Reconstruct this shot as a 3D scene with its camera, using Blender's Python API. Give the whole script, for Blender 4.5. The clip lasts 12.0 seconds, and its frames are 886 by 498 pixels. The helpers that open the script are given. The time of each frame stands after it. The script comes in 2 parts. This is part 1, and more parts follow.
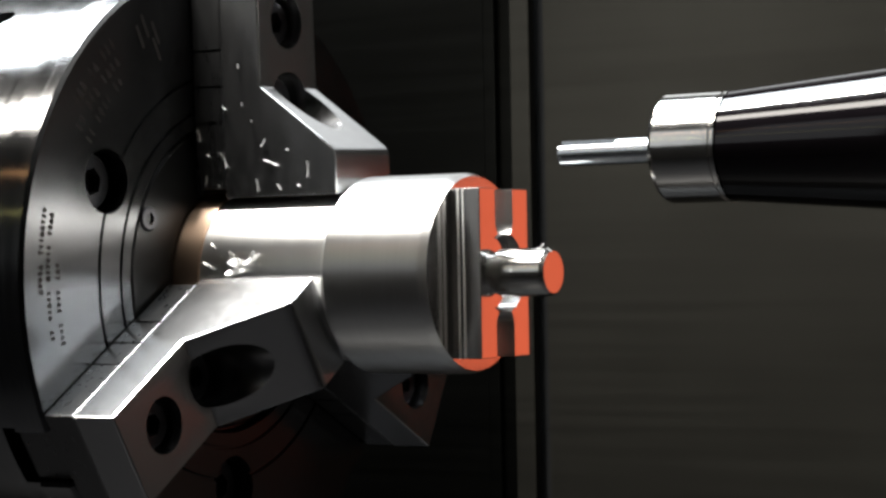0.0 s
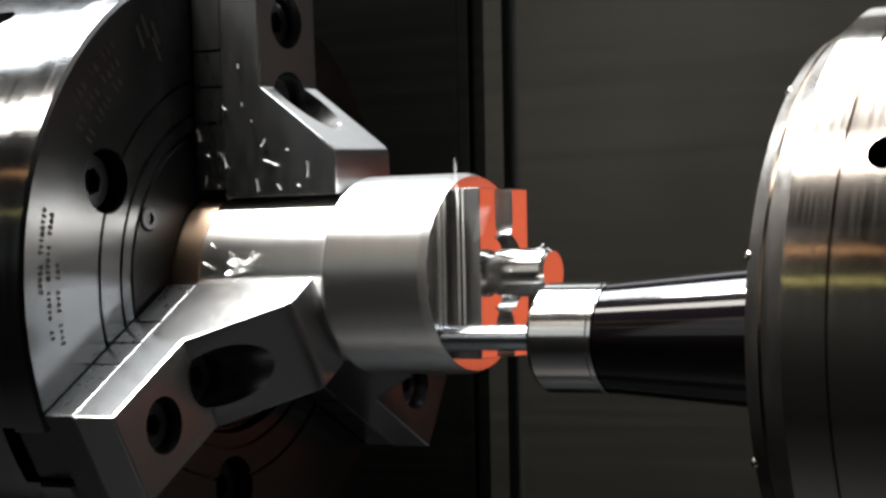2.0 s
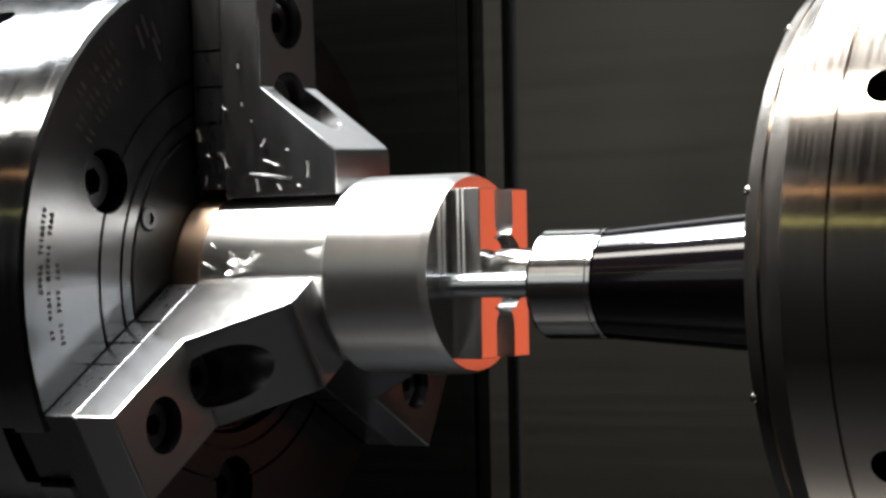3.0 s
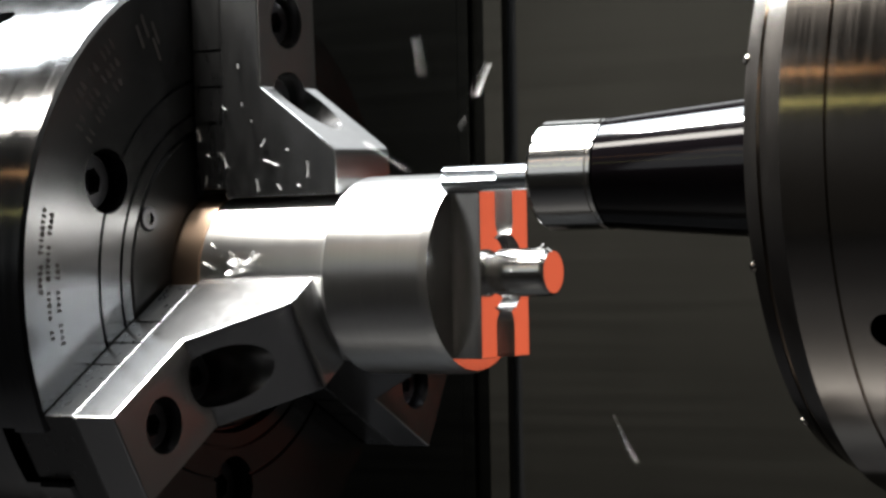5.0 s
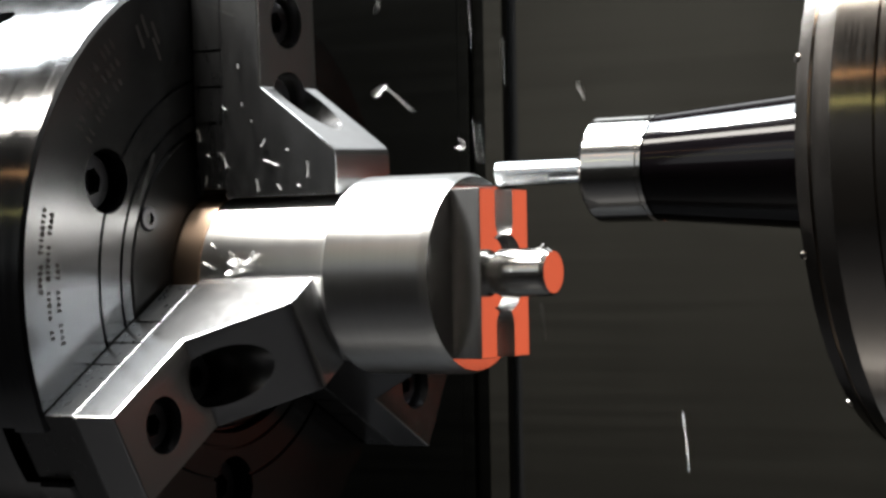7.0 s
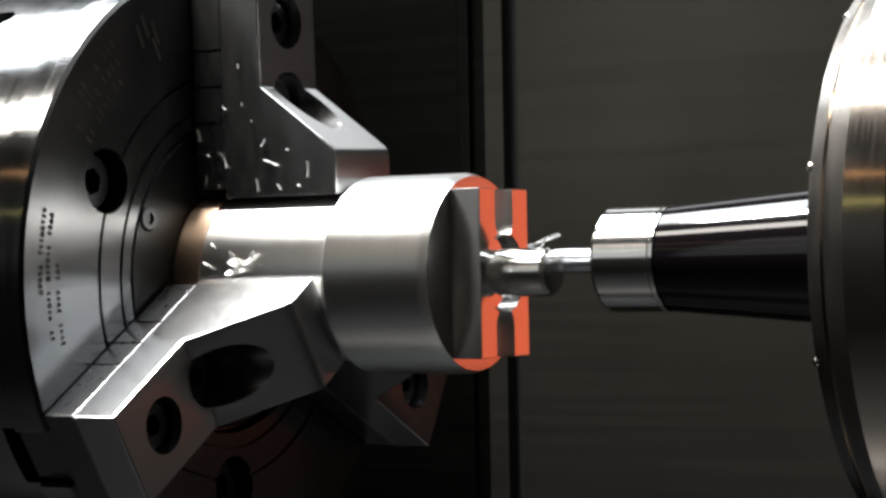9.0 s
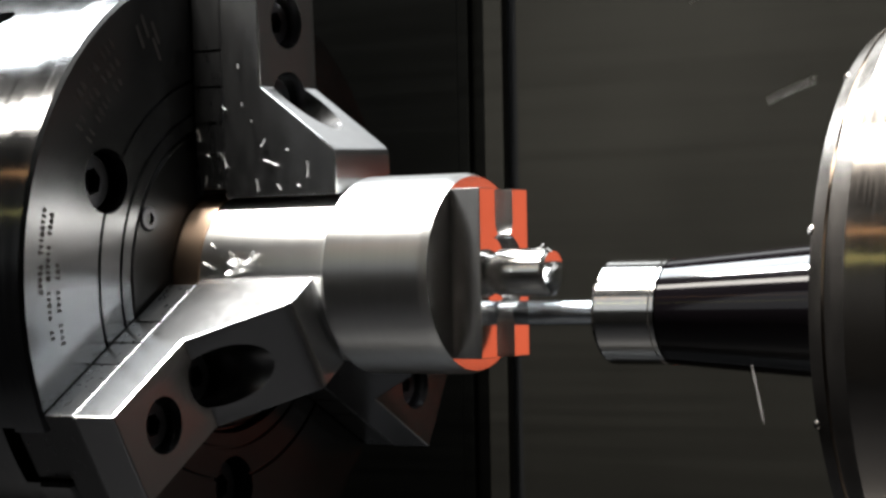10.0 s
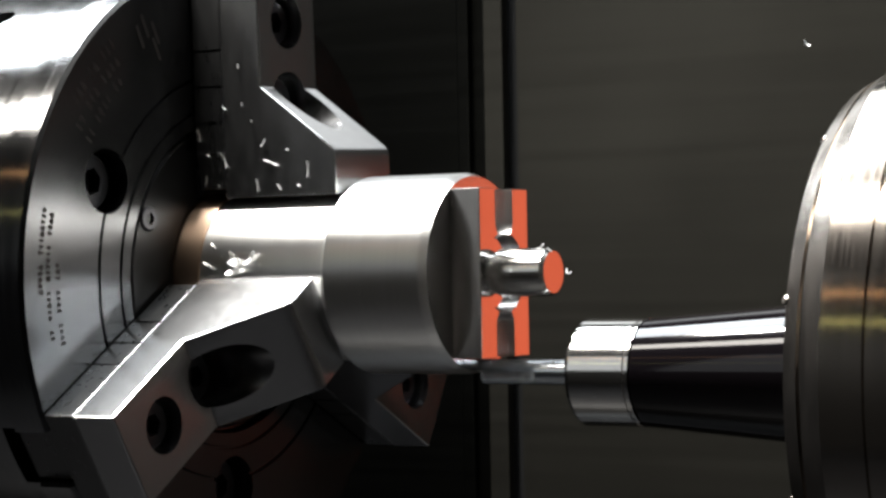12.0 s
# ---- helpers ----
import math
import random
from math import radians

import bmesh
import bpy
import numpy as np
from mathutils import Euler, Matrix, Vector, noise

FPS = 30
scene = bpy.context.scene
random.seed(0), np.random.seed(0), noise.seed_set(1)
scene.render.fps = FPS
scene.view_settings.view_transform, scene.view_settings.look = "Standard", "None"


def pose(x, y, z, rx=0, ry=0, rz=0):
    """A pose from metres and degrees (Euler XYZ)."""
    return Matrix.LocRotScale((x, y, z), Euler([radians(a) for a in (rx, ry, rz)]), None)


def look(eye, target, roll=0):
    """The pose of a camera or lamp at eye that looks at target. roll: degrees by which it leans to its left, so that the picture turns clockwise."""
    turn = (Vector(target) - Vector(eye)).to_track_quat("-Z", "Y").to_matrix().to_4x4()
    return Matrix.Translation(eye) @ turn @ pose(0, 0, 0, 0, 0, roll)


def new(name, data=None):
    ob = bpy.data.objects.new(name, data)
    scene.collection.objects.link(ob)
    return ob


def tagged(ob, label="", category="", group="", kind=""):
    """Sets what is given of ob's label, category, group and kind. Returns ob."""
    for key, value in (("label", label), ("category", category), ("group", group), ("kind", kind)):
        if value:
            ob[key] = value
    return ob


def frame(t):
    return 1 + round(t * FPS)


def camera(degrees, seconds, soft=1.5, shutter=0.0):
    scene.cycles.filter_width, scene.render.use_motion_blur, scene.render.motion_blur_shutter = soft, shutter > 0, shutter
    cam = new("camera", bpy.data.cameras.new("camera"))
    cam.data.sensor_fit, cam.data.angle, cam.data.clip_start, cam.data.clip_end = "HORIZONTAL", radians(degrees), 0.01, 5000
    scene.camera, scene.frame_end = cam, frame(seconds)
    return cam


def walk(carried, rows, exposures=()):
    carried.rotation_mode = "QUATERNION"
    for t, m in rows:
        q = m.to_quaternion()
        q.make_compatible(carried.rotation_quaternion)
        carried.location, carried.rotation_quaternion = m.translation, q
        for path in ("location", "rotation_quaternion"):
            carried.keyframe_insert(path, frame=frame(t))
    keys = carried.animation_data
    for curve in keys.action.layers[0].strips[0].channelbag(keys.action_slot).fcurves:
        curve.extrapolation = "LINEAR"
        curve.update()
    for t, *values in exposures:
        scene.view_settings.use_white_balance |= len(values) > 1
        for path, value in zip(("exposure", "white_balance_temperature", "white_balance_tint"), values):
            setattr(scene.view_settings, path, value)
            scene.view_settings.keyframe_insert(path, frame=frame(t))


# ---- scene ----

# World: x runs along the lathe spindle towards the milling spindle, y away from the viewer, z up.
cam = camera(22.18, 12.0, soft=2.8, shutter=0.5)
EYE = (0.36144, -0.62347, 0.00049)
AIM = (0.36144 - 0.51416, -0.62347 + 0.85763, 0.00049 + 0.01031)
walk(cam, [(0.0, look(EYE, AIM, -1.01)), (12.0, look(EYE, AIM, -1.01))])

# ---- light ----
world = bpy.data.worlds.new("machine_interior_air")
scene.world = world
world.use_nodes = True
world.node_tree.nodes["Background"].inputs[0].default_value = (0.55, 0.6, 0.65, 1)
world.node_tree.nodes["Background"].inputs[1].default_value = 0.003


def area_lamp(name, m, sx, sy, watts, colour, spread=180):
    data = bpy.data.lights.new(name, "AREA")
    data.shape, data.size, data.size_y, data.energy, data.color = "RECTANGLE", sx, sy, watts, colour
    data.spread = radians(spread)
    ob = new(name, data)
    ob.matrix_world = m
    return ob


# a long work light over the headstock, an added fill beside it that whitens the bar, a strip light nearer the door, a
# rear light above the way cover, a light on the spindle side, the daylit pane of the front door, and two small signal
# lamps on the door side
area_lamp("work_light", pose(-0.37, 0.100, 0.61), 0.70, 0.31, 19.0, (0.90, 0.96, 1.0))
area_lamp("bar_fill_light", pose(-0.19, -0.075, 0.60, 0, -10, 0), 0.16, 0.05, 13.0, (1.0, 0.98, 0.94), 95)
area_lamp("strip_light", look((-0.34, -0.36, 0.60), (-0.34, -0.17, 0.0)), 0.74, 0.12, 8.5, (1.0, 0.95, 0.88))
area_lamp("rear_light", look((-0.13, 0.32, 0.29), (-0.11, 0.0, 0.14)), 0.44, 0.09, 0.20, (0.95, 0.98, 1.0))
area_lamp("spindle_side_light", look((0.42, 0.200, 0.60), (-0.07, -0.06, 0.0)), 0.12, 0.07, 1.1, (0.88, 0.95, 1.0))
area_lamp("door_pane_light", look((-0.56, -1.15, 0.46), (-0.56, 0.0, 0.46)), 0.30, 0.72, 0.62, (0.95, 0.98, 1.0))
area_lamp("amber_signal_lamp", look((-0.40, -0.72, 0.44), (0.0, 0.0, 0.0)), 0.60, 0.006, 0.07, (1.0, 0.55, 0.25))
area_lamp("yellow_signal_lamp", look((-0.40, -0.85, 0.31), (0.0, 0.0, 0.0)), 0.60, 0.005, 0.06, (0.85, 0.80, 0.30))
scene.view_settings.exposure = -0.22


# ---- materials ----
def base_material(name):
    m = bpy.data.materials.new(name)
    m.use_nodes = True
    return m, m.node_tree.nodes, m.node_tree.links, m.node_tree.nodes["Principled BSDF"]


def metal(name, colour, rough, streak=(60, 60, 60), vary=0.12, bump=0.02, blotch=9.0, metallic=1.0, tint=0.25, grain=0.0, lathe=0.0):
    """Machined metal: fine tool streaks stretched along one axis, and broad stains; lathe: how far turned grooves round the x axis draw out its gloss."""
    m, n, l, b = base_material(name)
    b.inputs["Metallic"].default_value = metallic
    co = n.new("ShaderNodeTexCoord")
    mp = n.new("ShaderNodeMapping")
    mp.inputs["Scale"].default_value = streak
    fine = n.new("ShaderNodeTexNoise")
    fine.inputs["Scale"].default_value, fine.inputs["Detail"].default_value = 12.0, 2.0
    big = n.new("ShaderNodeTexNoise")
    big.inputs["Scale"].default_value, big.inputs["Detail"].default_value = blotch, 4.0
    l.new(co.outputs["Object"], mp.inputs[0])
    l.new(mp.outputs[0], fine.inputs[0])
    l.new(co.outputs["Object"], big.inputs[0])
    mix = n.new("ShaderNodeMix")
    mix.data_type, mix.blend_type = "RGBA", "MULTIPLY"
    mix.inputs[0].default_value = tint
    mix.inputs[6].default_value = (*colour, 1)
    l.new(big.outputs["Fac"], mix.inputs[7])
    mix2 = n.new("ShaderNodeMix")
    mix2.data_type, mix2.blend_type = "RGBA", "MULTIPLY"
    mix2.inputs[0].default_value = grain
    l.new(mix.outputs[2], mix2.inputs[6])
    l.new(fine.outputs["Fac"], mix2.inputs[7])
    l.new(mix2.outputs[2], b.inputs["Base Color"])
    add = n.new("ShaderNodeMath")
    add.operation = "ADD"
    l.new(fine.outputs["Fac"], add.inputs[0])
    l.new(big.outputs["Fac"], add.inputs[1])
    ramp = n.new("ShaderNodeMapRange")
    ramp.inputs[1].default_value, ramp.inputs[2].default_value = 0.4, 1.6
    ramp.inputs[3].default_value, ramp.inputs[4].default_value = max(0.02, rough - vary), rough + vary
    l.new(add.outputs[0], ramp.inputs[0])
    l.new(ramp.outputs[0], b.inputs["Roughness"])
    bp = n.new("ShaderNodeBump")
    bp.inputs["Strength"].default_value, bp.inputs["Distance"].default_value = min(1.0, bump * 6), 0.000012
    l.new(fine.outputs["Fac"], bp.inputs["Height"])
    l.new(bp.outputs[0], b.inputs["Normal"])
    if lathe:
        tan = n.new("ShaderNodeTangent")
        tan.direction_type, tan.axis = "RADIAL", "X"
        l.new(tan.outputs[0], b.inputs["Tangent"])
        b.inputs["Anisotropic"].default_value, b.inputs["Anisotropic Rotation"].default_value = lathe, 0.25
    return m


TURNED = metal("turned_aluminium", (0.91, 0.91, 0.90), 0.38, (60, 2, 2), 0.05, 0.03, grain=0.08, lathe=0.85)
MILLED = metal("milled_aluminium", (0.78, 0.76, 0.74), 0.22, (40, 40, 3), 0.08, 0.03)
MIRROR = metal("bright_faced_aluminium", (0.90, 0.89, 0.88), 0.07, (30, 30, 30), 0.03, 0.006, tint=0.22)
FACED = metal("finely_faced_aluminium", (0.86, 0.85, 0.84), 0.13, (30, 30, 30), 0.05, 0.01, tint=0.2, lathe=0.6)
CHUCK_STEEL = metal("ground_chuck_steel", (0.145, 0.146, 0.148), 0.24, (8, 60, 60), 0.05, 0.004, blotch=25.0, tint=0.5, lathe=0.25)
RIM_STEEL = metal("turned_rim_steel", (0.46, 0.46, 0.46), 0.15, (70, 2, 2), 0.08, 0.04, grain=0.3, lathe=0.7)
PIN_STEEL = metal("bright_turned_pin", (0.84, 0.83, 0.80), 0.20, (70, 2, 2), 0.05, 0.02, lathe=0.7)
JAW_STEEL = metal("ground_jaw_steel", (0.485, 0.485, 0.488), 0.235, (30, 30, 6), 0.05, 0.02)
DARK_STEEL = metal("shaded_dark_steel", (0.05, 0.05, 0.05), 0.36, (40, 40, 40), 0.1, 0.03)
SCREW_STEEL = metal("blackened_screw_steel", (0.06, 0.06, 0.065), 0.32, (60, 60, 60), 0.08, 0.03)
SHANK_SHADE = metal("brown_shank_shade", (0.55, 0.40, 0.29), 0.44, (60, 3, 3), 0.08, 0.01, lathe=0.7)
INK = metal("worn_engraving_ink", (0.030, 0.026, 0.024), 0.6, (60, 60, 60), 0.1, 0.02, metallic=0.0)
INK.node_tree.nodes["Principled BSDF"].inputs["Specular IOR Level"].default_value = 0.1
NUT_STEEL = metal("polished_nut_steel", (0.70, 0.69, 0.67), 0.13, (80, 2, 2), 0.06, 0.03)
BLACK_OXIDE = metal("black_oxide_holder", (0.0025, 0.002, 0.0025), 0.07, (60, 4, 4), 0.03, 0.008, metallic=0.0)
BLACK_OXIDE.node_tree.nodes["Principled BSDF"].inputs["Specular IOR Level"].default_value = 0.3
CARBIDE = metal("ground_carbide", (0.66, 0.70, 0.74), 0.24, (60, 6, 6), 0.05, 0.02)
FLANGE_STEEL = metal("turned_flange_steel", (0.56, 0.51, 0.46), 0.12, (70, 2, 2), 0.06, 0.03)
RING_STEEL = metal("scuffed_ring_steel", (0.48, 0.44, 0.40), 0.20, (40, 6, 6), 0.08, 0.04)
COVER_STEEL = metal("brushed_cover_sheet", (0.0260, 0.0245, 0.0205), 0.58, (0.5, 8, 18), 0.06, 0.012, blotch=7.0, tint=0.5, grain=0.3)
SHADED_COVER = metal("shaded_cover_sheet", (0.0075, 0.0075, 0.0066), 0.42, (0.5, 8, 18), 0.06, 0.012, blotch=7.0, tint=0.6, grain=0.25)
TRAY_PAINT = metal("wet_tray_paint", (0.010, 0.010, 0.011), 0.4, (4, 20, 20), 0.1, 0.05, blotch=6.0, tint=0.5, metallic=0.0)
BASE_STEEL = metal("darker_base_jaw_steel", (0.20, 0.20, 0.20), 0.30, (30, 30, 6), 0.08, 0.02, tint=0.4)
GAP_SHADE = metal("black_gap_shade", (0.012, 0.012, 0.012), 0.6, (30, 30, 30), 0.1, 0.05, metallic=0.0)
WALL_PAINT = metal("dark_machine_paint", (0.011, 0.011, 0.012), 0.6, (5, 5, 5), 0.1, 0.02, metallic=0.0)
WALL_PAINT.node_tree.nodes["Principled BSDF"].inputs["Specular IOR Level"].default_value = 0.15
GAP_SHADE.node_tree.nodes["Principled BSDF"].inputs["Specular IOR Level"].default_value = 0.05
REFLECTOR_PAINT = metal("warm_grey_reflector_paint", (0.080, 0.072, 0.067), 0.5, (5, 5, 5), 0.1, 0.02, metallic=0.0)
DOOR_PAINT = metal("warm_grey_door_paint", (0.016, 0.014, 0.012), 0.5, (5, 5, 5), 0.1, 0.02, metallic=0.0)
ORANGE_PAINT = metal("orange_enamel", (0.52, 0.085, 0.036), 0.5, (5, 5, 5), 0.1, 0.02, metallic=0.0, tint=0.1)


# ---- builders ----
def finish(bm, name, materials, parent=None, label="", smooth=15):
    bm.normal_update()
    me = bpy.data.meshes.new(name)
    bm.to_mesh(me)
    bm.free()
    for m in (materials if isinstance(materials, (list, tuple)) else [materials]):
        me.materials.append(m)
    if smooth:
        me.set_sharp_from_angle(angle=radians(smooth))
        for f in me.polygons:
            f.use_smooth = True
    ob = new(name, me)
    ob.parent = parent
    if label:
        tagged(ob, label)
    return ob


def part(name, bm, material, parent, label="", smooth=15):
    return finish(bm, name, material, parent, label, smooth)


def turned(profile, steps=96, m=None):
    """A solid of revolution about x from (x, radius) pairs."""
    bm = bmesh.new()
    rings = []
    for x, r in profile:
        if r < 1e-7:
            rings.append([bm.verts.new((x, 0, 0))])
        else:
            rings.append([bm.verts.new((x, r * math.cos(2 * math.pi * i / steps), r * math.sin(2 * math.pi * i / steps))) for i in range(steps)])
    for a, b in zip(rings, rings[1:]):
        for i in range(steps):
            j = (i + 1) % steps
            if len(a) == 1 and len(b) == 1:
                continue
            if len(a) == 1:
                bm.faces.new((a[0], b[j], b[i]))
            elif len(b) == 1:
                bm.faces.new((a[i], a[j], b[0]))
            else:
                bm.faces.new((a[i], a[j], b[j], b[i]))
    bmesh.ops.recalc_face_normals(bm, faces=bm.faces)
    if m is not None:
        bm.transform(m)
    return bm


def slab(outline, y0, y1, bevel=0.0):
    """A prism: an (x, z) outline carried from y0 to y1."""
    bm = bmesh.new()
    a = [bm.verts.new((x, y0, z)) for x, z in outline]
    b = [bm.verts.new((x, y1, z)) for x, z in outline]
    bm.faces.new(a)
    bm.faces.new(b[::-1])
    k = len(a)
    for i in range(k):
        bm.faces.new((a[i], b[i], b[(i + 1) % k], a[(i + 1) % k]))
    bmesh.ops.recalc_face_normals(bm, faces=bm.faces)
    if bevel:
        bmesh.ops.bevel(bm, geom=list(bm.edges), offset=bevel, segments=2, affect="EDGES", profile=0.5)
    return bm


def box(x0, x1, y0, y1, z0, z1, bevel=0.0):
    return slab([(x0, z0), (x1, z0), (x1, z1), (x0, z1)], y0, y1, bevel)


def joined(*bms):
    out = bmesh.new()
    for b in bms:
        me = bpy.data.meshes.new("piece")
        b.to_mesh(me)
        b.free()
        out.from_mesh(me)
        bpy.data.meshes.remove(me)
    return out


def carve(bm, *cutters):
    """bm with the cutters taken out of it."""
    me = bpy.data.meshes.new("solid")
    bm.to_mesh(me)
    bm.free()
    ob = new("solid", me)
    for c in cutters:
        cm = bpy.data.meshes.new("cutter")
        c.to_mesh(cm)
        c.free()
        co = new("cutter", cm)
        mod = ob.modifiers.new("cut", "BOOLEAN")
        mod.operation, mod.solver, mod.object = "DIFFERENCE", "EXACT", co
        bpy.context.view_layer.update()
        res = bpy.data.meshes.new_from_object(ob.evaluated_get(bpy.context.evaluated_depsgraph_get()))
        ob.modifiers.clear()
        ob.data = res
        bpy.data.objects.remove(co)
        bpy.data.meshes.remove(cm)
    out = bmesh.new()
    out.from_mesh(ob.data)
    bpy.data.objects.remove(ob)
    return out


def rod(x0, x1, r, y=0.0, z=0.0, steps=40):
    return turned([(x0, 0), (x0, r), (x1, r), (x1, 0)], steps, Matrix.Translation((0, y, z)))


def empty(name, label, category, group=""):
    return tagged(new(name), label, category, group)


def cap_screw(x_seat, r, y, z, parent, depth=0.006, turn=0.0):
    """A socket head screw sunk in its counterbore: head with a hexagon socket."""
    head = turned([(-depth, 0), (-depth, r), (-0.0006, r), (0, r - 0.0006), (0, 0)], 36)
    hexa = turned([(-depth * 0.7, 0), (-depth * 0.7, r * 0.52), (0.002, r * 0.52), (0.002, 0)], 6)
    bm = carve(head, hexa)
    bm.transform(Matrix.Translation((x_seat, y, z)) @ Matrix.Rotation(turn, 4, "X"))
    return part("socket_screw", bm, SCREW_STEEL, parent, "")


# ---- machine interior ----
def wall(name, bm, material, label):
    return tagged(finish(bm, name, material, None, "", 0), label, "wall", "", "structure")


# all out of view: a box added to keep the metal's reflections dark
wall("floor", box(-0.78, 1.2, -1.2, 0.7, -0.52, -0.50), TRAY_PAINT, "unseen wet dark painted chip tray of the machine")
wall("ceiling", box(-0.78, 1.2, -1.2, 0.7, 0.90, 0.92), WALL_PAINT, "unseen dark painted sheet-metal roof of the machine")
wall("wall_north", box(-0.78, 1.2, 0.68, 0.70, -0.5, 0.9), WALL_PAINT, "unseen dark painted rear wall of the machine")
wall("wall_south", box(-0.78, 1.2, -1.2, -1.18, -0.5, 0.9), DOOR_PAINT, "unseen warm grey painted front door of the machine")
wall("wall_west", box(-0.78, -0.74, -1.18, 0.68, -0.5, 0.9), WALL_PAINT, "unseen dark painted headstock wall of the machine")
wall("wall_east", box(1.18, 1.2, -1.18, 0.68, -0.5, 0.9), WALL_PAINT, "unseen dark painted end wall of the machine")


# added out of view so that jaw and chuck faces mirror a warm grey
wall("reflector_panel", box(0.150, 1.17, 0.440, 0.446, -0.5, 0.9), REFLECTOR_PAINT, "unseen warm grey panel added for the jaws and chuck to mirror")


def build_orange_cover():
    c = empty("orange_bracket", "orange enamelled bracket mirrored in the faced metal", "bracket")
    part("plate", box(0.166, 0.222, 0.330, 0.336, -0.053, 0.0515, 0.001), ORANGE_PAINT, c)
    part("arm", box(0.175, 0.210, 0.336, 0.439, -0.020, 0.020, 0.001), ORANGE_PAINT, c)
    return c


build_orange_cover()


def build_sliding_cover():
    """The telescopic way cover behind the work: two sheets, a lighter lip strip and a black strip for the shaded gap.
    """
    c = empty("way_cover", "brushed steel telescopic way cover with dark overlapping sheets", "cover")
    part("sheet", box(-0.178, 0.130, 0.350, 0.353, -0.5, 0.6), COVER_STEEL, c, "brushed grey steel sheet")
    # black strip behind the gap between lip and sheet paints its shade
    part("gap_strip", box(-0.204, -0.170, 0.3575, 0.3615, -0.5, 0.6), GAP_SHADE, c, "black strip painting the shade in the gap")
    part("lip", box(-0.195, -0.184, 0.346, 0.352, -0.5, 0.6, 0.001), COVER_STEEL, c, "folded steel lip")
    # same steel as the sheet, with the shade left of the lip in its colour
    part("rear_sheet", box(-0.36, -0.195, 0.353, 0.356, -0.5, 0.6), SHADED_COVER, c, "steel sheet with its shade in the colour")
    part("rear_lip", box(-0.212, -0.205, 0.349, 0.353, -0.5, 0.6, 0.001), SHADED_COVER, c)
    for z in (0.126, -0.09, -0.17):
        part("rivet", turned([(-0.004, 0), (-0.004, 0.003), (-0.001, 0.0025), (0, 0)], 16, Matrix.Translation((-0.2015, 0.3535, z)) @ Matrix.Rotation(-math.pi / 2, 4, "Z")), COVER_STEEL, c)
    return c


way_cover = build_sliding_cover()

# ---- lathe chuck ----
XC = -0.0976
JAW_ANGLES = (212.0, 92.0, 332.0)
BOLT_ANGLES = (154.0, 271.0, 33.0)


def polar(r, deg):
    return r * math.cos(radians(deg)), r * math.sin(radians(deg))


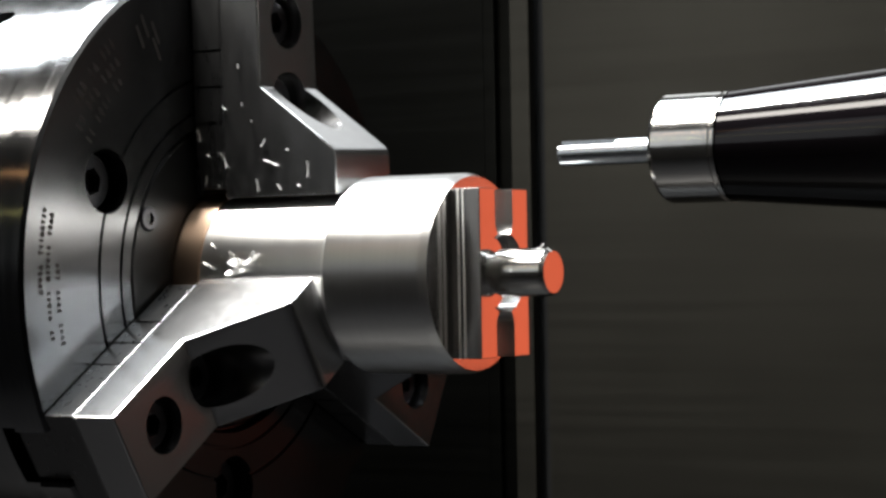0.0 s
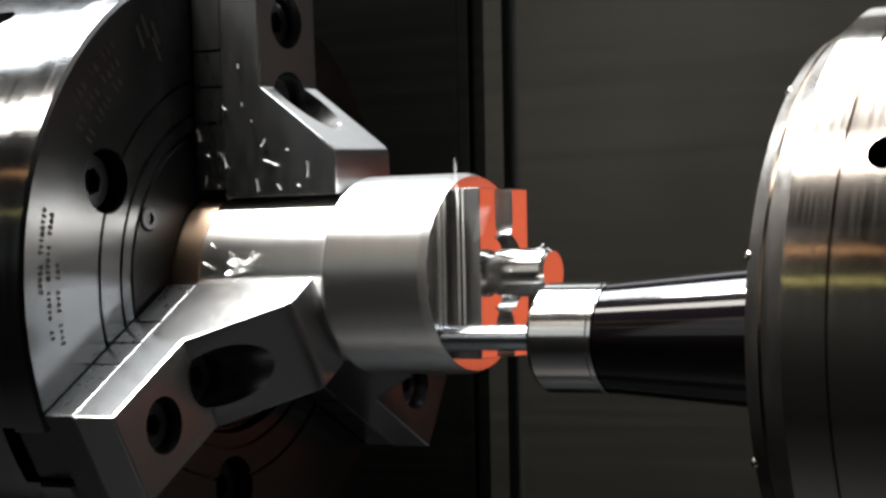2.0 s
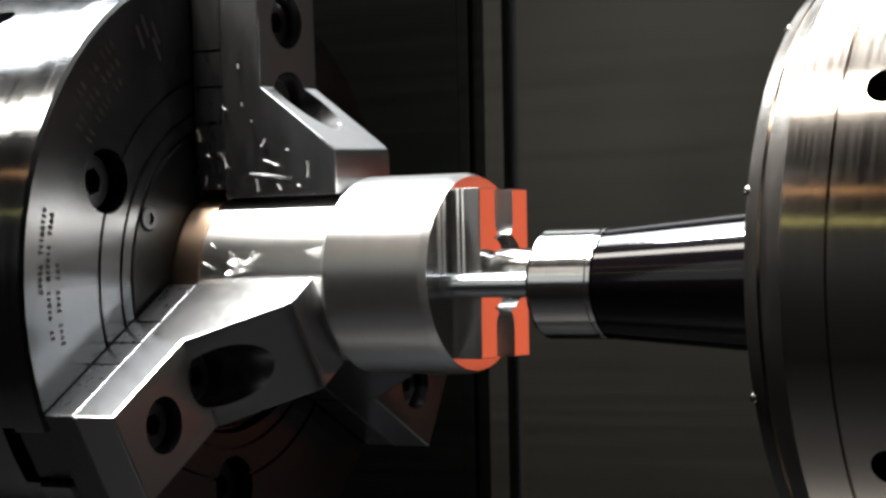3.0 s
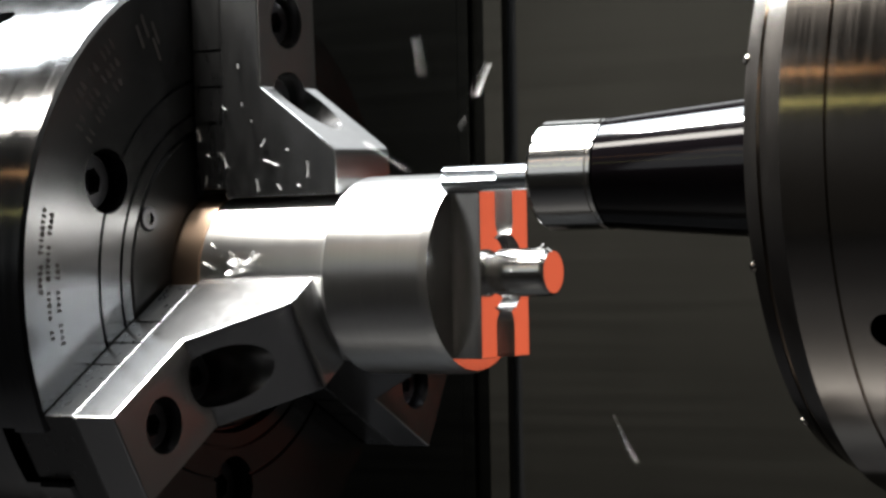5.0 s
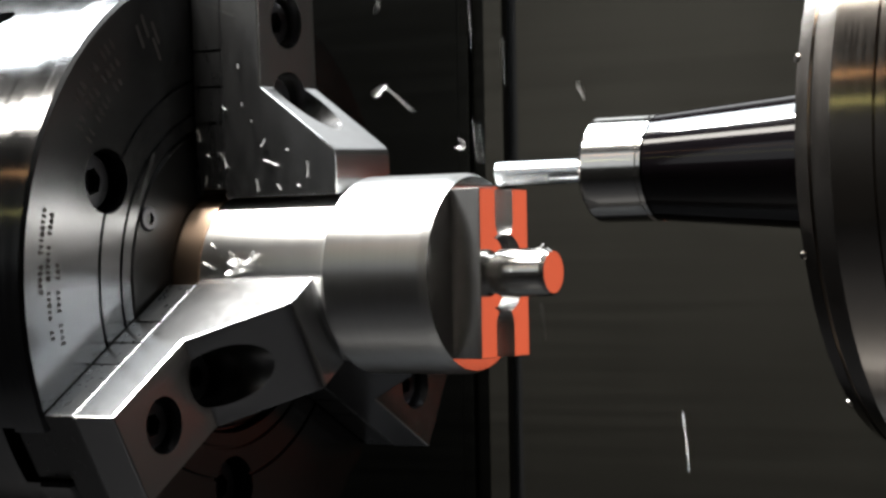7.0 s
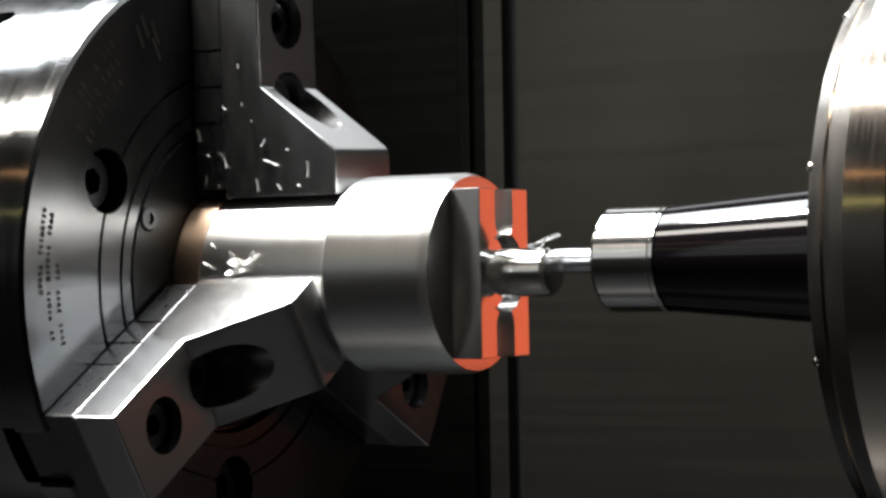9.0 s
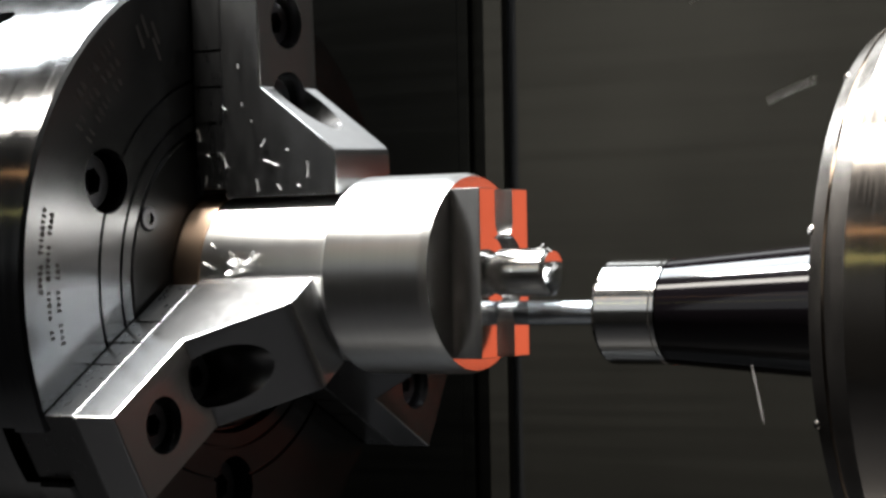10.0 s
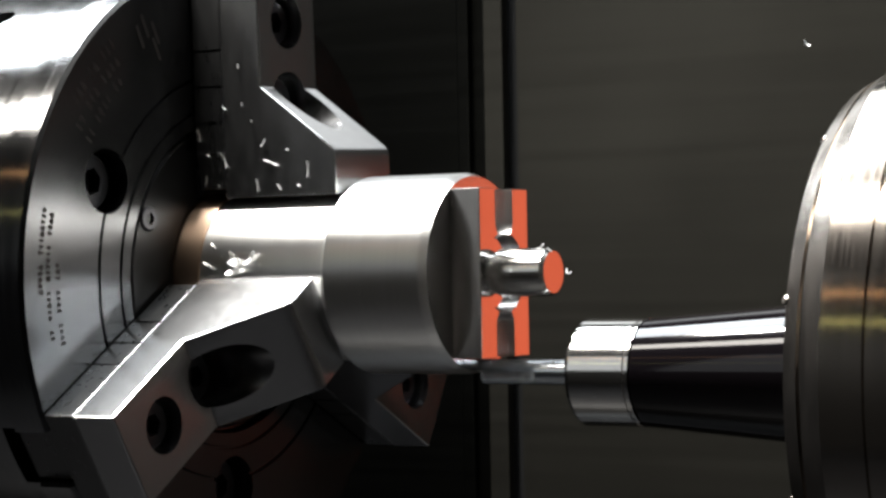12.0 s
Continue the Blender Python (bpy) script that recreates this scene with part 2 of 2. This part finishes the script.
def build_chuck():
    c = empty("lathe_chuck", "round steel three-jaw lathe chuck with ground face", "chuck")
    body = turned([(-0.750, 0), (-0.750, 0.085), (-0.200, 0.085), (-0.190, 0.103), (-0.112, 0.103), (-0.1105, 0.105), (XC - 0.0012, 0.105), (XC, 0.1038),
                   (XC, 0.0693), (XC - 0.0012, 0.0690), (XC - 0.0012, 0.0682), (XC, 0.0679), (XC, 0.0586), (XC - 0.0012, 0.0583),
                   (XC - 0.0012, 0.0575), (XC, 0.0572), (XC, 0.0530), (XC - 0.004, 0.0520), (XC - 0.004, 0.030), (XC - 0.03, 0.030), (XC - 0.03, 0)], 160)
    hub = turned([(XC - 0.0038, 0.0300), (XC - 0.0038, 0.0500), (XC - 0.0028, 0.0510), (XC - 0.0020, 0.0510), (XC - 0.0012, 0.0502), (XC - 0.0012, 0.0300), (XC - 0.0038, 0.0300)], 128)
    cutters = []
    for a in BOLT_ANGLES:
        y, z = polar(0.0715, a)
        cutters.append(rod(XC - 0.014, XC + 0.01, 0.0106, y, z))
    for a in JAW_ANGLES:
        cutters.append(_turn(box(XC - 0.02, XC + 0.01, -0.0105, 0.0105, 0.028, 0.12), a))
    for a in (122.0, 242.0, 2.0):
        hole = rod(0.085, 0.12, 0.0055)
        hole.transform(Matrix.Rotation(radians(a - 90.0), 4, "X") @ Matrix.Translation((-0.150, 0, 0)) @ Matrix.Rotation(-math.pi / 2, 4, "Y"))
        cutters.append(hole)
    bm = carve(body, *cutters)
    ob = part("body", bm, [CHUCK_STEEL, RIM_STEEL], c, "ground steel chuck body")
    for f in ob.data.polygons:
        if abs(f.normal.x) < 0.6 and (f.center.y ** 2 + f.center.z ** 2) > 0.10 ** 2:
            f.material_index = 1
    hub = carve(hub, *[_turn(box(XC - 0.02, XC + 0.01, -0.0105, 0.0105, 0.028, 0.12), a) for a in JAW_ANGLES])
    # the hub's dark steel also carries the shade of the recess in its colour
    part("hub_ring", hub, DARK_STEEL, c, "dark hub ring with the recess's shade in its colour")
    # the ring's brown paints the bar's end lying in the chuck's shadow
    part("shank_shade_ring", turned([(XC - 0.03, 0.0281), (XC - 0.03, 0.0287), (-0.0892, 0.0287), (-0.0888, 0.0284), (-0.0888, 0.0281), (XC - 0.03, 0.0281)], 96), SHANK_SHADE, c, "brown ring painting the shaded end of the bar")
    for a in BOLT_ANGLES:
        cap_screw(XC - 0.006, 0.0088, *polar(0.0715, a), c, turn=0.3)
    # graduation ticks round the rim, and worn engraving on the face as plain bars
    ticks = joined(*[_turn(box(XC - 0.0066, XC - 0.0016, -0.00036, 0.00036, 0.10496, 0.10512), 118.0 + 0.88 * i) for i in range(26)])
    tagged(part("graduation", ticks, SCREW_STEEL, c, "dark graduation ticks"), kind="stuff")
    rng = random.Random(5)

    def engraving(radius, start, words, size):
        pieces, a = [], start
        for w in words:
            for k in range(w):
                tall = size * rng.uniform(0.7, 1.0)
                pieces.append(_turn(box(XC + 0.00002, XC + 0.00010, -0.00042, 0.00042, radius - tall / 2, radius + tall / 2), a))
                if rng.random() < 0.7:
                    pieces.append(_turn(box(XC + 0.00002, XC + 0.00011, -0.0008, 0.0008, radius + rng.choice((-0.4, 0.0, 0.4)) * size - 0.0002, radius + rng.choice((0.0, 0.1)) * size + 0.0002), a))
                a += math.degrees(max(0.0019, size * 0.74) / radius)
            a += math.degrees(0.0026 / radius)
        tagged(part("engraving", joined(*pieces), INK, c, "worn dark engraved line"), kind="stuff")

    engraving(0.0965, 129.0, (3, 2, 3), 0.0040)
    engraving(0.0908, 130.0, (4, 3, 2), 0.0040)
    engraving(0.0850, 132.0, (2, 4, 2), 0.0038)
    engraving(0.0965, 167.0, (8, 5), 0.0022)
    engraving(0.0930, 167.5, (4, 6, 5, 2), 0.0022)
    engraving(0.0885, 177.0, (3, 4, 4), 0.0022)
    mark = joined(*[_turn(box(XC + 0.00002, XC + 0.0001, y - 0.0006, y + 0.0006, z - 0.004, z + 0.004), 118.0) for y, z in ((-0.004, 0.091), (0.0, 0.093), (0.004, 0.089), (0.002, 0.084))])
    part("engraved_mark", mark, INK, c, "faint engraved mark")
    for a in (155.0, 275.0, 35.0):
        cap_screw(XC - 0.0004, 0.0042, *polar(0.0464, a), c, depth=0.0035)
    return c


def _turn(bm, deg):
    """Turn a piece built along +z into the jaw's direction."""
    bm.transform(Matrix.Rotation(radians(deg - 90.0), 4, "X"))
    return bm


chuck = build_chuck()


def build_jaw(angle, label):
    j = empty("chuck_jaw", label, "chuck jaw", "jaws of the chuck")
    w = 0.0165
    base = joined(box(XC - 0.016, XC + 0.0004, -0.0100, 0.0100, 0.031, 0.101, 0.0008), box(XC + 0.0006, -0.0857, -0.0164, 0.0164, 0.0300, 0.1035, 0.0003))
    base = carve(base, *[box(XC + 0.0002, -0.0850, -0.03, -0.0158, z - 0.0005, z + 0.0005) for z in (0.052, 0.064, 0.076)],
                 *[box(XC + 0.0002, -0.0850, 0.0158, 0.03, z - 0.0005, z + 0.0005) for z in (0.052, 0.064, 0.076)])
    # base jaw in a darker steel than the top jaw
    part("base_jaw", _turn(base, angle), BASE_STEEL, j, "dark base jaw in the chuck slot")
    top = slab([(-0.0855, 0.0268), (-0.0415, 0.0268), (-0.0415, 0.0396), (-0.0421, 0.0415), (-0.0436, 0.0430), (-0.0462, 0.0450), (-0.0700, 0.0630), (-0.0700, 0.1040), (-0.0855, 0.1040)], -w, w, 0.0006)
    bore = rod(-0.12, 0.0, 0.0280, 0, 0, 96)
    s1 = rod(-0.0800, 0.0, 0.0090, 0, 0.0850)
    s2 = rod(-0.0800, 0.0, 0.0101, 0, 0.0584)
    top = carve(top, bore, s1, s2)
    part("top_jaw", _turn(top, angle), JAW_STEEL, j, "stepped ground steel top jaw")
    for s in (0.0850, 0.0590):
        k = math.radians(angle - 90)
        cap_screw(-0.0745, 0.0074, -s * math.sin(k), s * math.cos(k), j, turn=0.2)
    return j


for ang, txt in zip(JAW_ANGLES, ("stepped steel chuck jaw gripping the bar, brightly lit flank", "stepped steel chuck jaw above the bar, shaded flank", "stepped steel chuck jaw below and behind the bar")):
    build_jaw(ang, txt)


# ---- workpiece ----
def build_workpiece():
    w = empty("workpiece", "turned aluminium workpiece with slotted boss and centre pin", "workpiece")
    shank = turned([(-0.120, 0), (-0.120, 0.0279), (-0.0398, 0.0279), (-0.0398, 0.0279)] + [(-0.0398, 0.0)], 160)
    part("shank", shank, TURNED, w, "bright turned shank")
    collar = turned([(-0.0397, 0), (-0.0397, 0.0300), (-0.0376, 0.0321), (-0.0030, 0.0321), (-0.0024, 0.0320), (-0.0006, 0.0312), (0, 0.0310), (0, 0)], 192)
    ob = part("collar", collar, [TURNED, FACED], w, "bright turned collar with mirror-faced end")
    for f in ob.data.polygons:
        if f.normal.x > 0.95:
            f.material_index = 1
    X1, ys, h, g = 0.0103, 0.0153, 0.0267, 0.0057
    boss = box(-0.001, X1, -ys, ys, -h, h, 0.00025)
    cut = [rod(0.0070, 0.05, 0.0128, 0, 0, 64)]
    for s in (1, -1):
        pill = joined(box(0.0025, 0.05, -g, g, min(s * 0.0165, s * 0.05), max(s * 0.0165, s * 0.05)))
        cut.append(pill)
        cut.append(rod(0.0025, 0.05, g, 0, s * 0.0165))
    bm = carve(boss, *cut)
    ob = part("slotted_boss", bm, [MILLED, MIRROR], w, "milled slotted boss with mirror-bright top")
    for f in ob.data.polygons:
        if f.normal.x > 0.95:
            f.material_index = 1
    pin = turned([(0.002, 0), (0.002, 0.0084), (0.0062, 0.0084), (0.0068, 0.0066), (0.0088, 0.0066), (0.0092, 0.0074), (0.0096, 0.0076), (0.0265, 0.0076), (0.0278, 0.0066), (0.0278, 0)], 96)
    ob = part("centre_pin", pin, [PIN_STEEL, MIRROR], w, "turned centre pin with bright end")
    for f in ob.data.polygons:
        if f.normal.x > 0.95:
            f.material_index = 1
    return w


workpiece = build_workpiece()


# ---- milling spindle ----
def build_milling_spindle():
    """Origin at the cutter's tip, axis along x."""
    s = empty("milling_spindle", "steel milling spindle nose with black tool holder and end mill", "milling spindle")
    house = turned([(0.1365, 0), (0.1365, 0.0825), (0.1368, 0.0843), (0.1412, 0.0868), (0.1414, 0.0855), (0.1422, 0.0855), (0.1424, 0.0872),
                    (0.1490, 0.0905), (0.1496, 0.0925), (0.1610, 0.0925), (0.1612, 0.0915), (0.1618, 0.0915), (0.1620, 0.0925), (0.2900, 0.0925), (0.2960, 0.0700), (0.9500, 0.0700), (0.9500, 0)], 192)
    cut = []
    for a in range(0, 360, 60):
        hole = rod(0.06, 0.12, 0.0048)
        hole.transform(Matrix.Rotation(radians(a - 1), 4, "X") @ Matrix.Translation((0.1725, 0, 0)) @ Matrix.Rotation(-math.pi / 2, 4, "Y"))
        cut.append(hole)
    ob = part("housing", carve(house, *cut), [FLANGE_STEEL, RING_STEEL], s, "turned steel spindle nose with stepped rings")
    for f in ob.data.polygons:
        if f.center.x < 0.1500 and -0.95 < f.normal.x < -0.15:
            f.material_index = 1
    for a in (38, 74, 110, 146, 172, 196, 204, 240, 276, 312):
        k = radians(a)
        knob = turned([(-0.001, 0), (-0.001, 0.0013), (0.0004, 0.0013), (0.0007, 0.0010), (0.0007, 0)], 20)
        knob.transform(Matrix.Rotation(k, 4, "X") @ Matrix.Translation((0.1366, 0, 0.0838)) @ Matrix.Rotation(radians(-130), 4, "Y"))
        part("ring_screw", knob, RING_STEEL, s)
    holder = turned([(0.0588, 0), (0.0588, 0.0160), (0.0594, 0.0167), (0.1330, 0.0226), (0.1380, 0.0226), (0.1380, 0)], 96)
    hold = part("tool_holder", holder, BLACK_OXIDE, s, "tapered black tool holder")
    nut = turned([(0.0362, 0), (0.0362, 0.0138), (0.0365, 0.0150), (0.0373, 0.0161), (0.0384, 0.0167), (0.0568, 0.0167), (0.0571, 0.0163), (0.0575, 0.0163), (0.0578, 0.0167), (0.0586, 0.0167), (0.0586, 0)], 128)
    part("collet_nut", nut, NUT_STEEL, hold, "polished steel collet nut")
    bm = turned([(0.0, 0), (0.0, 0.0036), (0.0004, 0.0040), (0.0400, 0.0040), (0.0400, 0)], 48)
    f1 = box(-0.002, 0.020, -0.0050, -0.0004, 0.0022, 0.0060)
    f2 = box(-0.002, 0.020, 0.0004, 0.0050, -0.0060, -0.0022)
    mill = part("end_mill", carve(bm, f1, f2), CARBIDE, hold, "bright solid carbide end mill")
    return s, mill


spindle, end_mill = build_milling_spindle()


# ---- chips ----
CHIP = metal("bright_fresh_chip", (0.92, 0.92, 0.91), 0.58, (50, 50, 50), 0.08, 0.01)


def curl(length, width, bend, twist, thick=0.00012, steps=7):
    """A thin curled strip of swarf."""
    bm = bmesh.new()
    rows = []
    for i in range(steps + 1):
        t = i / steps - 0.5
        a = bend * t
        if abs(bend) > 0.05:
            p = Vector((length / bend * math.sin(a), 0, length / bend * (1 - math.cos(a))))
        else:
            p = Vector((length * t, 0, 0))
        k = twist * t
        side = Vector((0, math.cos(k), math.sin(k))) * width * 0.5 * (1 - 1.2 * abs(t) ** 2)
        up = Vector((-math.sin(a), -math.sin(k) * math.cos(a), math.cos(k) * math.cos(a))) * thick
        rows.append([bm.verts.new(p + q) for q in (side, -side, -side + up, side + up)])
    for a, b in zip(rows, rows[1:]):
        for i in range(4):
            j = (i + 1) % 4
            bm.faces.new((a[i], a[j], b[j], b[i]))
    bm.faces.new(rows[0])
    bm.faces.new(rows[-1][::-1])
    bmesh.ops.recalc_face_normals(bm, faces=bm.faces)
    return bm


def lying_chip(m, length, width, bend, label, twist=1.6):
    ob = finish(curl(length, width, bend, twist), "metal_chip", CHIP, None, "", 40)
    ob.matrix_world = m
    return tagged(ob, label, "chip", "chips lying on the chuck and work")


def on_flank(angle, side, x, s, off):
    """Place on a jaw's flank: x along the spindle, s out from its axis."""
    return Matrix.Rotation(radians(angle - 90.0), 4, "X") @ Matrix.Translation((x, side * (0.0165 + off), s)) @ Matrix.Rotation(-side * math.pi / 2, 4, "X")


rng = random.Random(11)
for x, s, length, lean in ((-0.0848, 0.0567, 0.0022, 35), (-0.0853, 0.0393, 0.0062, 65), (-0.0666, 0.0380, 0.0056, 20), (-0.0522, 0.0352, 0.0058, 90), (-0.0954, 0.0482, 0.0046, 75),
                           (-0.0724, 0.0308, 0.0044, 80), (-0.0638, 0.0300, 0.0024, 50), (-0.0920, 0.0413, 0.0016, 30), (-0.0695, 0.0446, 0.0030, 120), (-0.0776, 0.0576, 0.0012, 80),
                           (-0.0786, 0.0703, 0.0018, 85), (-0.0930, 0.0330, 0.0035, 100), (-0.0600, 0.0420, 0.0010, 10), (-0.0880, 0.0310, 0.0012, 60), (-0.0560, 0.0302, 0.0012, 30), (-0.0740, 0.0520, 0.0010, 70)):
    lying_chip(on_flank(92.0, -1, x, s, 0.0001) @ pose(0, 0, 0, 0, 0, -lean), length, 0.00030, 1.0, "fine bright curled metal chip stuck on a jaw")
for i in range(34):
    x, s = rng.uniform(-0.084, -0.046), rng.uniform(0.030, 0.060)
    if x > -0.070 and s > 0.040 + 0.7 * (-0.0415 - x):
        continue
    lying_chip(on_flank(212.0, -1, x, s, 0.0001) @ pose(0, 0, 0, 0, 0, rng.uniform(0, 180)), rng.uniform(0.0006, 0.0016), 0.0005, 0.4, "tiny bright metal chip on the lit jaw flank")


def on_shank(x, deg, off, turn_deg):
    return Matrix.Rotation(radians(deg - 90.0), 4, "X") @ pose(x, 0, 0.0279 + off, 0, 0, turn_deg)


lying_chip(on_shank(-0.0739, 170.0, 0.0002, 0), 0.0062, 0.0026, 2.6, "bright folded metal chip clinging to the bar")
lying_chip(on_shank(-0.0745, 176.0, 0.0006, 15), 0.0060, 0.0020, 1.8, "bright folded metal chip clinging to the bar")
lying_chip(on_shank(-0.0683, 168.0, 0.0008, 55), 0.0064, 0.0012, 1.4, "thin curled metal chip clinging to the bar")
lying_chip(on_shank(-0.0760, 168.0, 0.0004, 95), 0.0050, 0.0014, 1.2, "thin curled metal chip clinging to the bar")
lying_chip(on_shank(-0.0852, 172.0, 0.0003, -30), 0.0045, 0.0008, 1.0, "thin bright metal chip on the bar")
lying_chip(on_shank(-0.0846, 158.0, 0.0003, -40), 0.0022, 0.0006, 0.8, "thin bright metal chip on the bar")
lying_chip(pose(0.0240, -0.0010, 0.0078, 0, -35, 20), 0.0030, 0.0006, 1.2, "thin metal chip on the centre pin")
lying_chip(pose(0.0170, -0.0074, 0.0005, 60, 10, 40), 0.0022, 0.0006, 1.0, "thin metal chip on the centre pin")

PATH = [(0.0, 0.0298, 0.0035, 0.0369), (0.35, 0.0298, 0.0035, 0.0365), (0.4, 0.0298, 0.0033, 0.0350), (0.5, 0.0298, -0.0005, 0.0224), (0.6, 0.0298, -0.0095, -0.0083),
        (0.7, 0.0298, -0.0150, -0.0241), (0.8, 0.0295, -0.0195, -0.0262), (0.9, 0.0225, -0.0195, -0.0264), (1.0, 0.0158, -0.0195, -0.0264), (1.25, 0.0091, -0.0195, -0.0264), (1.5, 0.0024, -0.0195, -0.0263), (1.62, 0.0, -0.0196, -0.0258),
        (2.0, 0.0, -0.0197, -0.0199), (2.5, 0.0, -0.0196, -0.0117), (3.0, 0.0, -0.0195, -0.0037), (4.0, 0.0, -0.0190, 0.0128), (5.0, 0.0, -0.0182, 0.0292), (5.15, 0.0, -0.0168, 0.0315), (5.3, 0.0, -0.0140, 0.0320),
        (5.5, 0.0, -0.0105, 0.0320), (6.0, 0.0, -0.0016, 0.0320), (6.5, 0.0, 0.0071, 0.0320), (7.0, 0.0, 0.0155, 0.0320), (7.3, 0.0, 0.0206, 0.0315), (7.45, 0.0, 0.0222, 0.0293), (8.2, 0.0, 0.0226, 0.0169),
        (9.0, 0.0, 0.0227, 0.0035), (9.5, 0.0, 0.0227, -0.0050), (10.0, 0.0, 0.0227, -0.0132), (10.5, 0.0, 0.0222, -0.0215), (11.0, 0.0, 0.0210, -0.0296), (11.15, 0.0, 0.0186, -0.0313), (11.5, 0.0, 0.0127, -0.0316), (12.0, 0.0, 0.0043, -0.0315)]


def cutter_at(t):
    for a, b in zip(PATH, PATH[1:]):
        if t <= b[0]:
            k = (t - a[0]) / (b[0] - a[0])
            return Vector([a[i] + k * (b[i] - a[i]) for i in (1, 2, 3)])
    return Vector(PATH[-1][1:])


def flight(start, speed, t0, spin, rng):
    """Rows of a chip that waits in the stock, is thrown off at t0, and comes to rest on the machine's floor."""
    rows = [(0.0, Matrix.Translation(start)), (t0, Matrix.Translation(start))]
    k, step = 0, 1 / 15
    while True:
        k += 1
        t = k * step
        p = start + speed * t + Vector((0, 0, -2.2 * t * t))
        p.y = min(p.y, 0.335)
        if p.z < -0.495 or t0 + t > 11.9:
            break
        rows.append((t0 + t, Matrix.Translation(p) @ pose(0, 0, 0, spin[0] * k, spin[1] * k, spin[2] * k)))
    if t0 + t < 11.9:
        p.z = -0.4985
        rows.append((t0 + t, Matrix.Translation(p)))
        rows.append((12.0, Matrix.Translation(p)))
    else:
        rows.append((12.0, rows[-1][1]))
    return rows


FLIGHTS = []
rng = random.Random(21)
chip_meshes = []
for k in range(5):
    sample = finish(curl(0.0018 + 0.0007 * k, 0.0005 + 0.00010 * k, 0.6 + 0.5 * k, 1.0), "metal_chip", CHIP, None, "", 40)
    chip_meshes.append(sample.data)
    bpy.data.objects.remove(sample)
times = [2.2, 2.9, 3.6, 4.2, 4.7] + [4.85 + 0.0138 * k for k in range(183)] + [7.4 + 0.13 * k for k in range(9)] + [8.45 + 0.056 * k for k in range(62)]
for t0 in times:
    c = cutter_at(t0)
    inside = Vector((-0.0035, c.y * 0.84, c.z * 0.84))
    if Vector((inside.y, inside.z)).length > 0.0285:
        inside = inside * (0.0285 / Vector((inside.y, inside.z)).length)
        inside.x = -0.0035
    out = Vector((rng.triangular(-1.1, 0.7, -0.45), rng.uniform(-0.5, 0.45), rng.triangular(-0.5, 1.3, 0.55)))
    if t0 > 8.5:
        out = Vector((rng.uniform(0.1, 0.9), rng.uniform(-0.1, 0.5), rng.uniform(0.0, 1.25)))
    FLIGHTS.append((new("metal_chip", chip_meshes[rng.randrange(5)]), flight(inside, out * rng.uniform(0.8, 1.35), round(t0 * 30) / 30, [rng.uniform(-80, 80) for _ in range(3)], rng)))
    tagged(FLIGHTS[-1][0], "small bright curled metal chip thrown off the cutter", "chip", "chips thrown off by the cutter")

# thin ridges of stock left on the boss, cut away piece by piece as the mill climbs
for x in (0.0026, 0.0044):
    for k in range(10):
        z = -0.0240 + 0.00533 * k
        ob = finish(box(-0.0003, 0.0003, -0.00014, 0.00014, -0.00262, 0.00262), "stock_ridge", CHIP, None, "", 0)
        tagged(ob, "thin bright ridge of stock on the boss", "stock ridge", "ridges of stock on the boss")
        t0 = round((3.0 + (z - 0.0026 + 0.0037) / 0.0165) * 30) / 30
        FLIGHTS.append((ob, flight(Vector((x, -0.0155, z)), Vector((rng.uniform(-0.5, 0.6), rng.uniform(0.1, 0.5) - 0.6, rng.uniform(-0.2, 0.9))), max(1.5, t0), [rng.uniform(-80, 80) for _ in range(3)], rng)))

# ---- movement ----
def motions():
    walk(spindle, [(t, pose(x, y, z)) for t, x, y, z in PATH])
    walk(end_mill, [(0.0, pose(0, 0, 0)), (0.4, pose(0, 0, 0))] + [(0.4 + k / 30, pose(0, 0, 0, 85.0 * k)) for k in range(1, 349)])
    for ob, rows in FLIGHTS:
        walk(ob, rows)
    walk(way_cover, [(0.0, pose(0.0150, 0, 0)), (0.75, pose(0.0150, 0, 0)), (1.0, pose(0.0080, 0, 0)), (1.5, pose(0.0012, 0, 0)), (1.65, pose(0, 0, 0)), (12.0, pose(0, 0, 0))])


motions()
